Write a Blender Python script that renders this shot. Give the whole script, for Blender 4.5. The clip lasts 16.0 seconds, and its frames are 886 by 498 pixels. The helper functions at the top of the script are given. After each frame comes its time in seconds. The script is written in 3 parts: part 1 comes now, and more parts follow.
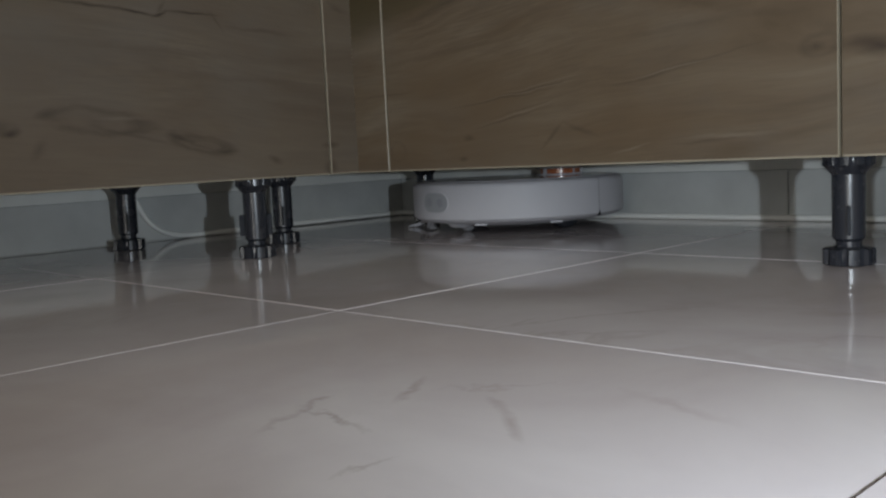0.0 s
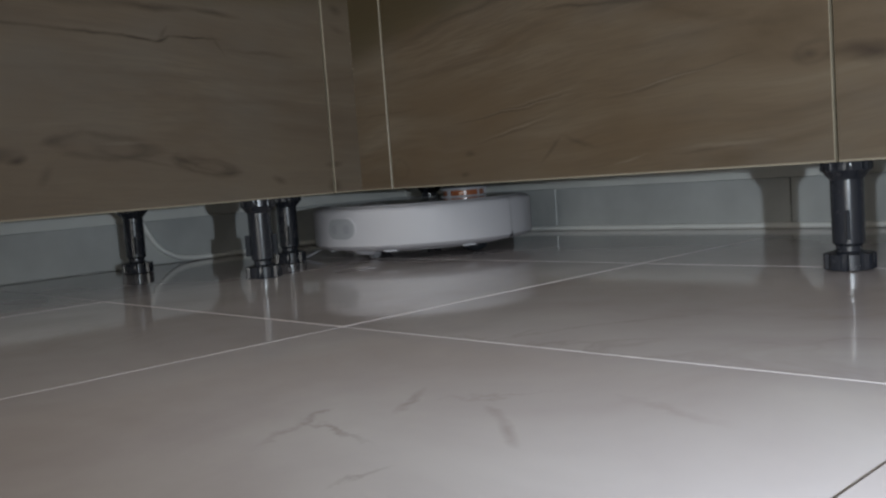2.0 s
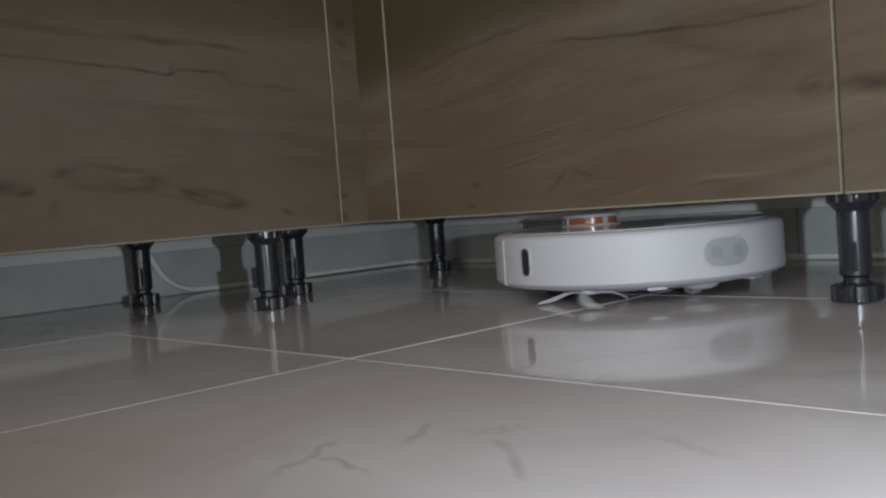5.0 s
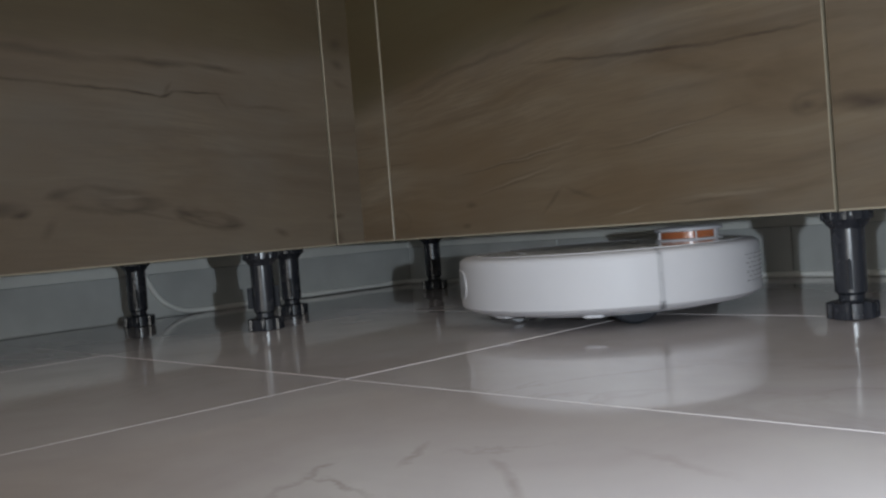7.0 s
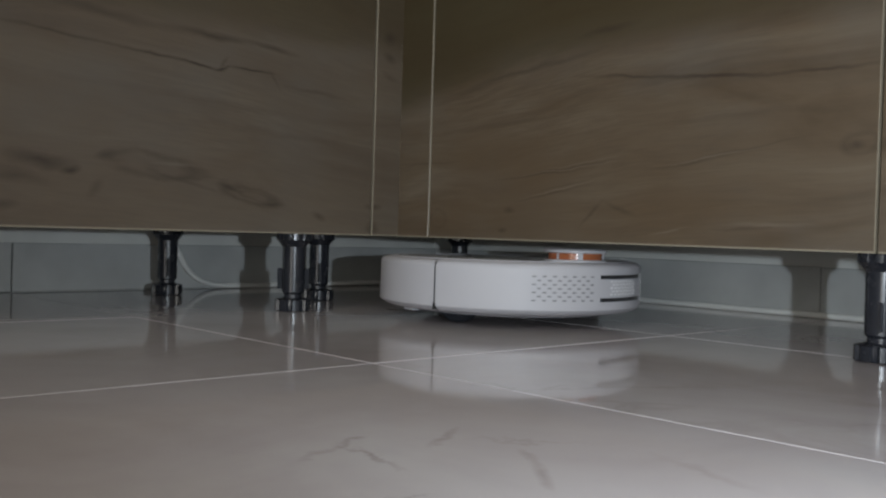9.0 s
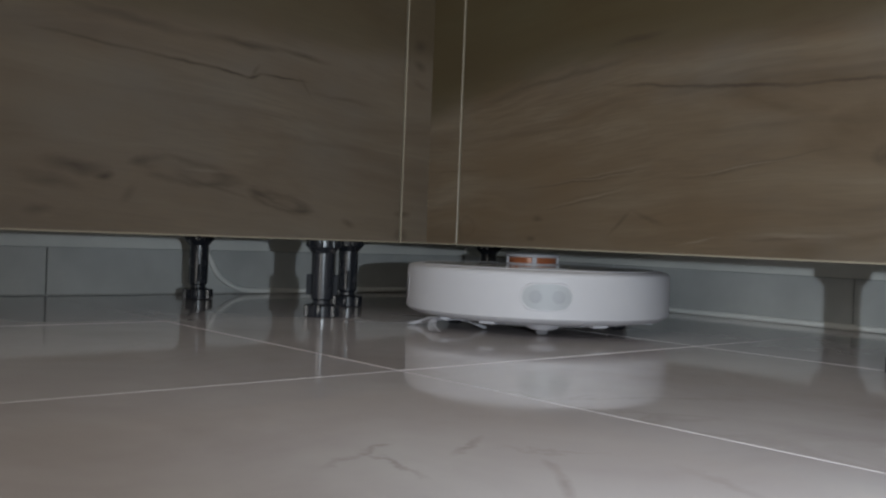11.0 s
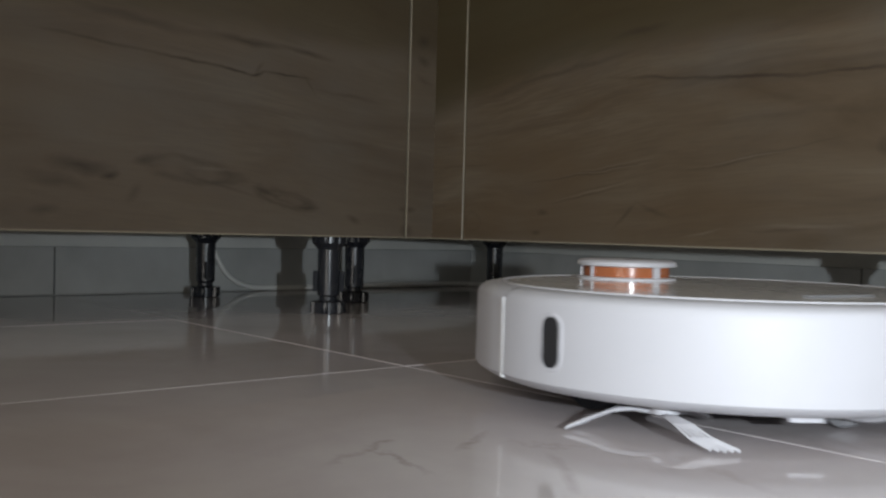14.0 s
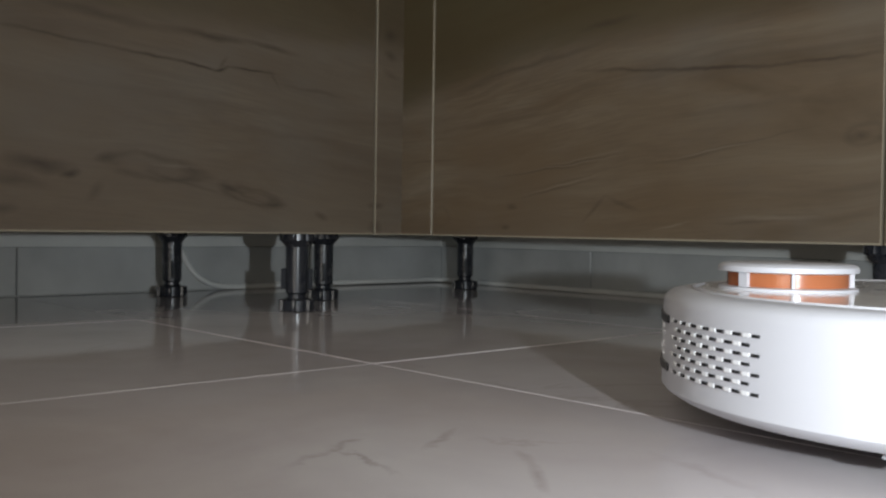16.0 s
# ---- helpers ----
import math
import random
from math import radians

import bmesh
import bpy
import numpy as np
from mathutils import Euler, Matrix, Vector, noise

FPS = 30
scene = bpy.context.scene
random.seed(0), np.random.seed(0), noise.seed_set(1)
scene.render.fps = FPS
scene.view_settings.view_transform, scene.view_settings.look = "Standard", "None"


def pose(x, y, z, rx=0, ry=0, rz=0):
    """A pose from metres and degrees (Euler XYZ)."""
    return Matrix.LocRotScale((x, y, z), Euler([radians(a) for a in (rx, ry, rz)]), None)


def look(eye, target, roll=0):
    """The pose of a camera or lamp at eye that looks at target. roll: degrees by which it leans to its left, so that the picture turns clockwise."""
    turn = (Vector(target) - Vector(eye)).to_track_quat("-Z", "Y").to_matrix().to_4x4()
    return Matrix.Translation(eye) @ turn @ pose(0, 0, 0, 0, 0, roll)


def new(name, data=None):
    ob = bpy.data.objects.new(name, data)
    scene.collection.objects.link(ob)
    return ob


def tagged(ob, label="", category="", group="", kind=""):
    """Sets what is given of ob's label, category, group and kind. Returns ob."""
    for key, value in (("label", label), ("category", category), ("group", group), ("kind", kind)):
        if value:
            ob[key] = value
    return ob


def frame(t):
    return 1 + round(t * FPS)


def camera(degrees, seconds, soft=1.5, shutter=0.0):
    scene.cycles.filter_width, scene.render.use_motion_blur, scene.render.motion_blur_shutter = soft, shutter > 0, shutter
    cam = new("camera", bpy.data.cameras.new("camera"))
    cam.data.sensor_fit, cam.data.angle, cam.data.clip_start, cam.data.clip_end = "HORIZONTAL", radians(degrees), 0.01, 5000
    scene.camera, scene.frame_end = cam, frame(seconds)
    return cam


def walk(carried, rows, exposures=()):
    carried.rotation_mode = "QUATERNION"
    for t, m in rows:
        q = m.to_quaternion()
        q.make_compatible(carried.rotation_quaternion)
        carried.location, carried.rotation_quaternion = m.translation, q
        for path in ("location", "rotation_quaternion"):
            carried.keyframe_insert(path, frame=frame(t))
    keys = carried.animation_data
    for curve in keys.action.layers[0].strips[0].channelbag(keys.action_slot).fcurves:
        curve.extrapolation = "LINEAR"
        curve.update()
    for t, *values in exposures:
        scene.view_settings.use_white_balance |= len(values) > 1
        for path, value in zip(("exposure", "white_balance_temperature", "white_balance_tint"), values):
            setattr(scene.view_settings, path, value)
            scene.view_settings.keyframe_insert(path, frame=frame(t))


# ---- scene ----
# ---- camera and its walk ----
cam = camera(50.40, 16.0, soft=2.3, shutter=0.6)
walk(cam, [
    (0, pose(1.0199, -0.8469, 0.1249, 84.26, 2.83, 45.16)),
    (0.5, pose(1.0237, -0.8468, 0.1239, 84.49, 3.60, 45.41)),
    (1, pose(1.0276, -0.8466, 0.1230, 84.70, 4.00, 45.63)),
    (1.5, pose(1.0314, -0.8464, 0.1220, 85.09, 4.11, 45.71)),
    (2, pose(1.0312, -0.8470, 0.1222, 85.37, 4.29, 45.66)),
    (2.5, pose(1.0310, -0.8475, 0.1224, 85.71, 4.41, 45.87)),
    (3, pose(1.0308, -0.8481, 0.1226, 86.04, 4.41, 45.91)),
    (3.5, pose(1.0306, -0.8486, 0.1228, 86.31, 4.45, 45.93)),
    (4, pose(1.0308, -0.8486, 0.1228, 86.63, 4.44, 45.93)),
    (6.5, pose(1.0314, -0.8485, 0.1230, 88.24, 4.46, 45.85)),
    (7, pose(1.0316, -0.8485, 0.1230, 88.46, 4.65, 45.73)),
    (7.5, pose(1.0316, -0.8485, 0.1230, 88.42, 4.73, 45.81)),
    (8, pose(1.0270, -0.8691, 0.1129, 88.90, 0.89, 45.67)),
    (8.5, pose(1.0270, -0.8691, 0.1129, 88.85, -0.67, 46.24)),
    (9, pose(1.0270, -0.8691, 0.1129, 88.98, -1.71, 47.01)),
    (11.5, pose(1.0312, -0.8688, 0.1146, 89.32, -2.04, 49.08)),
    (12, pose(1.0321, -0.8688, 0.1149, 89.24, -1.87, 49.28)),
    (12.5, pose(1.0329, -0.8687, 0.1153, 89.17, -1.57, 49.37)),
    (13, pose(1.0329, -0.8682, 0.1153, 89.11, -1.64, 49.41)),
    (13.5, pose(1.0328, -0.8677, 0.1152, 89.09, -1.78, 49.40)),
    (14, pose(1.0328, -0.8671, 0.1152, 88.97, -1.48, 49.32)),
    (14.5, pose(1.0327, -0.8666, 0.1152, 88.89, -1.27, 49.18)),
    (15, pose(1.0311, -0.8635, 0.1148, 88.81, -1.19, 49.11)),
    (15.5, pose(1.0295, -0.8603, 0.1144, 88.76, -1.11, 48.90)),
    (16, pose(1.0278, -0.8572, 0.1139, 88.80, -0.84, 47.63)),
], exposures=[(0, -0.17, 6550, 10), (4, -0.15, 6550, 10), (7, -0.16, 6550, 10), (12, -0.16, 6550, 10),
              (13, -0.22, 6600, 10), (14, -0.46, 6800, 11), (15, -0.34, 6900, 11), (16, -0.22, 6850, 11)])

# ---- world and lights ----
# room shell, metres
WEST, NORTH, EAST, SOUTH, TOP = -0.494, 0.526, 3.2, -3.2, 2.6

world = bpy.data.worlds.new("world")
scene.world = world
world.use_nodes = True
wn = world.node_tree
sky = wn.nodes.new("ShaderNodeTexSky")
sky.sky_type = "NISHITA"
sky.sun_disc = False
sky.sun_elevation = radians(35)
sky.sun_rotation = radians(200)
wn.links.new(sky.outputs[0], wn.nodes["Background"].inputs[0])
wn.nodes["Background"].inputs[1].default_value = 0.1


def lamp(name, kind, energy, color, m, **kw):
    data = bpy.data.lights.new(name, kind)
    data.energy, data.color = energy, color
    for key, value in kw.items():
        setattr(data, key, value)
    ob = new(name, data)
    ob.matrix_world = m
    return ob


# small cool-white torch standing low beside the camera
lamp("torch", "SPOT", 22.0, (0.775, 0.89, 1.0), look((1.156, -0.722, 0.129), (0.390, -0.079, 0.135)),
     spot_size=radians(88), spot_blend=1.0, shadow_soft_size=0.006)
# soft ambient fill, added in an unseen doorway assumed behind the camera
lamp("window_light", "AREA", 43.0, (1.0, 0.98, 0.945), look((1.9, SOUTH - 0.03, 1.07), (1.9, 0.0, 1.07)),
     shape="RECTANGLE", size=1.2, size_y=2.04)


# ---- materials ----
class Nodes:
    """A short way to write node trees."""

    def __init__(self, name, rough=0.5, metal=0.0, spec=0.5):
        self.mat = bpy.data.materials.new(name)
        self.mat.use_nodes = True
        self.tree = self.mat.node_tree
        self.bsdf = self.tree.nodes["Principled BSDF"]
        self.bsdf.inputs["Roughness"].default_value = rough
        self.bsdf.inputs["Metallic"].default_value = metal
        self.bsdf.inputs["Specular IOR Level"].default_value = spec

    def put(self, socket, value):
        if isinstance(value, bpy.types.NodeSocket):
            self.tree.links.new(value, socket)
        else:
            socket.default_value = value

    def node(self, kind, **inputs):
        n = self.tree.nodes.new(kind)
        for key, value in inputs.items():
            self.put(n.inputs[key.replace("_", " ")], value)
        return n

    def coords(self, scale=(1, 1, 1), kind="Object", loc=(0, 0, 0)):
        tc = self.tree.nodes.new("ShaderNodeTexCoord")
        mp = self.node("ShaderNodeMapping", Vector=tc.outputs[kind])
        mp.inputs["Scale"].default_value = scale
        mp.inputs["Location"].default_value = loc
        return mp.outputs[0]

    def noise(self, vector, scale, detail=4.0, rough=0.55, distortion=0.0):
        n = self.node("ShaderNodeTexNoise", Vector=vector, Scale=scale, Detail=detail, Roughness=rough, Distortion=distortion)
        return n.outputs[0]

    def ramp(self, fac, stops):
        n = self.node("ShaderNodeValToRGB", Fac=fac)
        while len(n.color_ramp.elements) < len(stops):
            n.color_ramp.elements.new(0.5)
        for e, (p, c) in zip(n.color_ramp.elements, stops):
            e.position = p
            e.color = (*c, 1) if len(c) == 3 else c
        return n.outputs[0]

    def mix(self, fac, a, b, blend="MIX"):
        n = self.tree.nodes.new("ShaderNodeMix")
        n.data_type = "RGBA"
        n.blend_type = blend
        for socket, value in ((n.inputs[0], fac), (n.inputs[6], a), (n.inputs[7], b)):
            self.put(socket, (*value, 1) if isinstance(value, tuple) and len(value) == 3 else value)
        return n.outputs[2]

    def math(self, op, a, b=0.0, clamp=False):
        n = self.tree.nodes.new("ShaderNodeMath")
        n.operation = op
        n.use_clamp = clamp
        self.put(n.inputs[0], a)
        self.put(n.inputs[1], b)
        return n.outputs[0]

    def bump(self, height, strength=0.2, distance=0.001):
        n = self.node("ShaderNodeBump", Height=height, Strength=strength, Distance=distance)
        self.put(self.bsdf.inputs["Normal"], n.outputs[0])

    def color(self, value):
        self.put(self.bsdf.inputs["Base Color"], (*value, 1) if isinstance(value, tuple) else value)
        return self

    def rough(self, value):
        self.put(self.bsdf.inputs["Roughness"], value)


def plain(name, color, rough=0.5, metal=0.0, spec=0.5, grain=0.06, scale=60.0):
    """A nearly plain surface with a faint mottling and fine relief."""
    n = Nodes(name, rough, metal, spec)
    v = n.coords()
    big = n.noise(v, scale * 0.15, 3)
    dark = tuple(c * (1 - grain) for c in color)
    light = tuple(min(1, c * (1 + grain)) for c in color)
    n.color(n.ramp(big, [(0.3, dark), (0.7, light)]))
    fine = n.noise(v, scale * 8, 2)
    n.rough(n.math("ADD", n.math("MULTIPLY", n.noise(v, scale, 3), 0.12), rough - 0.06))
    n.bump(fine, 0.08, 0.0004)
    return n.mat


def wood_material(name, axis, seed, tilt, grey, zone, marks):
    """Grey-brown oak laminate, grain along the world axis 0 or 1, falling by tilt per metre; grey: share of flat
    grey-brown mixed in.
    zone: (height, bend, drop per metre before the bend, strength) of the dark heartwood along the upper part.
    marks: (along, height, half length, half height, slope, strength, ring) for cracks, bands and knots; below zero the
    mark is paler."""
    n = Nodes(name, 0.5, 0.0, 0.30)
    tc = n.tree.nodes.new("ShaderNodeNewGeometry")
    sep = n.node("ShaderNodeSeparateXYZ", Vector=tc.outputs["Position"])
    u, w = sep.outputs[axis], sep.outputs[2]
    base = n.node("ShaderNodeCombineXYZ", X=n.math("MULTIPLY", u, 0.6), Y=w, Z=seed)
    bend = n.math("SUBTRACT", n.noise(base.outputs[0], 3.6, 2), 0.5)
    level = n.math("SUBTRACT", w, n.math("MULTIPLY", u, tilt))
    w2 = n.math("ADD", level, n.math("MULTIPLY", bend, 0.11))
    w3 = n.math("ADD", level, n.math("MULTIPLY", bend, 0.045))
    p1 = n.node("ShaderNodeCombineXYZ", X=n.math("MULTIPLY", u, 1.3), Y=n.math("MULTIPLY", w2, 8.0), Z=seed)
    p2 = n.node("ShaderNodeCombineXYZ", X=n.math("MULTIPLY", u, 3.4), Y=n.math("MULTIPLY", w2, 38.0), Z=seed + 3)
    p3 = n.node("ShaderNodeCombineXYZ", X=n.math("MULTIPLY", u, 24.0), Y=n.math("MULTIPLY", w3, 300.0), Z=seed + 7)
    bands = n.noise(p1.outputs[0], 1.7, 5, 0.6, 0.9)
    streak = n.noise(p2.outputs[0], 1.0, 6, 0.62, 0.8)
    fine = n.noise(p3.outputs[0], 1.0, 3)
    col = n.ramp(bands, [(0.30, (0.066, 0.044, 0.024)), (0.44, (0.104, 0.075, 0.047)), (0.56, (0.124, 0.094, 0.062)), (0.72, (0.152, 0.121, 0.086))])
    col = n.mix(n.ramp(streak, [(0.50, (0, 0, 0)), (0.74, (0.34, 0.34, 0.34))]), col, (0.062, 0.045, 0.030))
    where = n.noise(base.outputs[0], 6.0, 2)
    flecks = n.math("MULTIPLY", n.ramp(fine, [(0.42, (0, 0, 0)), (0.66, (0.52, 0.52, 0.52))]), n.ramp(where, [(0.40, (0.2, 0.2, 0.2)), (0.62, (1, 1, 1))]))
    col = n.mix(flecks, col, (0.070, 0.053, 0.037))
    patch = n.noise(base.outputs[0], 8.0, 4)
    col = n.mix(n.ramp(patch, [(0.44, (0, 0, 0)), (0.72, (0.6, 0.6, 0.6))]), col, (0.120, 0.107, 0.090))
    warm = n.noise(base.outputs[0], 4.1, 3)
    col = n.mix(n.ramp(warm, [(0.50, (0, 0, 0)), (0.74, (0.7, 0.7, 0.7))]), col, (0.094, 0.060, 0.030))
    col = n.mix(grey, col, (0.112, 0.095, 0.079))
    wob = n.math("SUBTRACT", n.noise(base.outputs[0], 30.0, 4), 0.5)
    level0, bend0, drop, heart = zone
    edge0 = n.math("ADD", n.math("MULTIPLY", n.math("MINIMUM", n.math("SUBTRACT", u, bend0), 0.0), drop), level0)
    over = n.math("ADD", n.math("SUBTRACT", w, edge0), n.math("MULTIPLY", n.math("SUBTRACT", bands, 0.5), 0.05))
    over = n.ramp(n.math("DIVIDE", over, 0.05), [(0.0, (0, 0, 0)), (0.45, (0.75, 0.75, 0.75)), (1.0, (1, 1, 1))])
    col = n.mix(n.math("MULTIPLY", over, heart), col, n.mix(bands, (0.052, 0.034, 0.015), (0.050, 0.043, 0.018)))
    for along, height, half, tall, slope, strength, ring in marks:
        d = n.math("SUBTRACT", u, along)
        du = n.math("DIVIDE", d, half)
        dw = n.math("SUBTRACT", n.math("SUBTRACT", w, height), n.math("MULTIPLY", d, slope))
        dw = n.math("SUBTRACT", dw, n.math("MULTIPLY", wob, 0.008 + tall * 0.9))
        dw = n.math("DIVIDE", dw, tall)
        r = n.math("SQRT", n.math("ADD", n.math("MULTIPLY", du, du), n.math("MULTIPLY", dw, dw)))
        if ring:
            inner = n.math("MULTIPLY", n.math("SUBTRACT", 1.0, r, True), 0.18)
            r = n.math("MULTIPLY", n.math("ABSOLUTE", n.math("SUBTRACT", r, 0.75)), 3.2)
            edge = n.math("MULTIPLY", n.math("SUBTRACT", 1.0, r, True), n.ramp(streak, [(0.35, (0.35, 0.35, 0.35)), (0.60, (1, 1, 1))]))
            fac = n.math("MULTIPLY", n.math("ADD", inner, edge, True), abs(strength) * 0.7)
        else:
            fac = n.math("MULTIPLY", n.math("SUBTRACT", 1.0, r, True), abs(strength))
        col = n.mix(fac, col, (0.030, 0.020, 0.014) if strength > 0 else (0.22, 0.19, 0.15))
    n.color(col)
    n.rough(n.math("ADD", n.math("MULTIPLY", streak, 0.2), 0.46))
    n.bump(n.math("ADD", n.math("MULTIPLY", streak, 0.6), n.math("MULTIPLY", fine, 0.8)), 0.4, 0.0005)
    return n.mat


# veins: both ends, half width, strength
VEINS = [(0.633, -0.570, 0.623, -0.546, 0.006, 0.8), (0.633, -0.570, 0.686, -0.576, 0.006, 0.8), (0.633, -0.570, 0.649, -0.607, 0.006, 0.6),
         (0.642, -0.496, 0.664, -0.535, 0.006, 0.75), (0.698, -0.502, 0.724, -0.519, 0.006, 0.5), (0.724, -0.519, 0.756, -0.547, 0.006, 0.7),
         (0.729, -0.627, 0.732, -0.600, 0.006, 0.7), (0.664, -0.502, 0.704, -0.463, 0.007, 0.4), (0.752, -0.453, 0.813, -0.471, 0.010, 0.35)]


def tile_material():
    """Glossy cream-grey stone-look tile with faint brown veins; each tile shifted by its random number."""
    n = Nodes("floor_tile", 0.12, 0.0, 0.5)
    tc = n.tree.nodes.new("ShaderNodeNewGeometry")
    info = n.tree.nodes.new("ShaderNodeObjectInfo")
    off = n.node("ShaderNodeCombineXYZ", X=0.0, Y=0.0, Z=n.math("MULTIPLY", info.outputs["Random"], 9.0))
    add = n.tree.nodes.new("ShaderNodeVectorMath")
    n.put(add.inputs[0], tc.outputs["Position"])
    n.put(add.inputs[1], off.outputs[0])
    v = add.outputs[0]
    cloud = n.noise(v, 5.0, 5, 0.55, 0.4)
    col = n.ramp(cloud, [(0.3, (0.465, 0.412, 0.408)), (0.5, (0.540, 0.490, 0.492)), (0.7, (0.605, 0.562, 0.560))])
    veins = n.noise(v, 4.2, 6, 0.55, 1.1)
    band = n.math("ABSOLUTE", n.math("SUBTRACT", veins, 0.5))
    mask = n.noise(v, 2.6, 2)
    line = n.math("MULTIPLY", n.ramp(band, [(0.0, (1, 1, 1)), (0.022, (0, 0, 0))]), n.ramp(mask, [(0.5, (0, 0, 0)), (0.68, (0.2, 0.2, 0.2))]))
    col = n.mix(line, col, (0.26, 0.205, 0.16))
    # drawn veins of the tile in front of the corner
    sep = n.node("ShaderNodeSeparateXYZ", Vector=tc.outputs["Position"])
    wob = n.math("MULTIPLY", n.math("SUBTRACT", n.noise(tc.outputs["Position"], 40.0, 5, 0.70), 0.5), 0.046)
    px, py = n.math("ADD", sep.outputs[0], wob), n.math("SUBTRACT", sep.outputs[1], wob)
    for x0, y0, x1, y1, wide, strength in VEINS:
        dx, dy = x1 - x0, y1 - y0
        length = math.hypot(dx, dy)
        ax, ay = n.math("SUBTRACT", px, (x0 + x1) / 2), n.math("SUBTRACT", py, (y0 + y1) / 2)
        along = n.math("ADD", n.math("MULTIPLY", ax, dx / length / (length * 0.72)), n.math("MULTIPLY", ay, dy / length / (length * 0.72)))
        thin = wide * 0.75
        across = n.math("ADD", n.math("MULTIPLY", ax, -dy / length / thin), n.math("MULTIPLY", ay, dx / length / thin))
        r = n.math("SQRT", n.math("ADD", n.math("MULTIPLY", along, along), n.math("MULTIPLY", across, across)))
        fac = n.math("MULTIPLY", n.math("SUBTRACT", 1.0, r, True), strength * 0.55)
        col = n.mix(fac, col, (0.235, 0.185, 0.148))
    n.color(col)
    smear = n.noise(v, 14.0, 4)
    n.rough(n.ramp(smear, [(0.35, (0.035, 0.035, 0.035)), (0.7, (0.085, 0.085, 0.085))]))
    n.bump(n.noise(v, 9.0, 2), 0.06, 0.002)
    return n.mat


# marks on the fronts: cracks and knots
LEFT_MARKS = [(-0.480, 0.315, 0.090, 0.0026, -0.06, 0.60, 0), (-0.375, 0.308, 0.070, 0.0028, -0.05, 0.75, 0), (-0.315, 0.3045, 0.036, 0.0026, -0.11, 1.0, 0),
              (-0.287, 0.3040, 0.012, 0.0030, 0.35, 1.0, 0), (-0.245, 0.3075, 0.045, 0.0022, -0.01, 0.95, 0), (-0.212, 0.300, 0.012, 0.0040, -1.2, 0.35, 0),
              (-0.150, 0.292, 0.070, 0.0030, -0.06, 0.35, 0), (-0.285, 0.3115, 0.008, 0.0050, 1.0, 0.40, 0),
              (-0.300, 0.341, 0.075, 0.0060, -0.02, 0.70, 0), (-0.215, 0.339, 0.045, 0.0045, -0.10, 0.65, 0), (-0.43, 0.345, 0.10, 0.0080, -0.10, 0.45, 0),
              (-0.430, 0.188, 0.016, 0.0080, 0.2, 0.50, 0), (-0.372, 0.181, 0.068, 0.018, -0.10, 0.55, 1), (-0.340, 0.176, 0.050, 0.010, -0.12, 0.35, 1),
              (-0.345, 0.184, 0.034, 0.0030, -0.02, -0.30, 0), (-0.330, 0.163, 0.070, 0.0030, -0.22, 0.35, 0),
              (-0.242, 0.152, 0.050, 0.0125, -0.22, 0.70, 1), (-0.236, 0.151, 0.030, 0.0060, -0.20, 0.45, 1), (-0.270, 0.160, 0.020, 0.0040, -0.25, 0.60, 0),
              (-0.215, 0.1415, 0.028, 0.0025, -0.06, 0.55, 0), (-0.500, 0.177, 0.045, 0.0120, -0.10, 0.75, 0), (-0.468, 0.168, 0.014, 0.0060, 0.2, 0.85, 0),
              (-0.525, 0.160, 0.040, 0.0100, -0.2, 0.45, 0), (-0.538, 0.128, 0.020, 0.0080, 0.1, 0.50, 0), (-0.440, 0.150, 0.012, 0.012, 0.8, 0.35, 0),
              (-0.025, 0.381, 0.014, 0.0130, 0, 0.60, 0), (-0.024, 0.354, 0.014, 0.0080, -0.2, 0.60, 0), (-0.022, 0.330, 0.020, 0.0060, -0.3, 0.35, 0),
              (-0.047, 0.146, 0.018, 0.0060, 0, 0.75, 0), (-0.048, 0.116, 0.014, 0.0110, 0, 0.65, 0), (-0.138, 0.129, 0.014, 0.0060, -0.4, 0.55, 0),
              (-0.100, 0.209, 0.070, 0.0100, -0.04, -0.14, 0), (-0.30, 0.262, 0.25, 0.0070, -0.05, 0.22, 0), (-0.18, 0.230, 0.16, 0.0060, -0.05, 0.18, 0)]
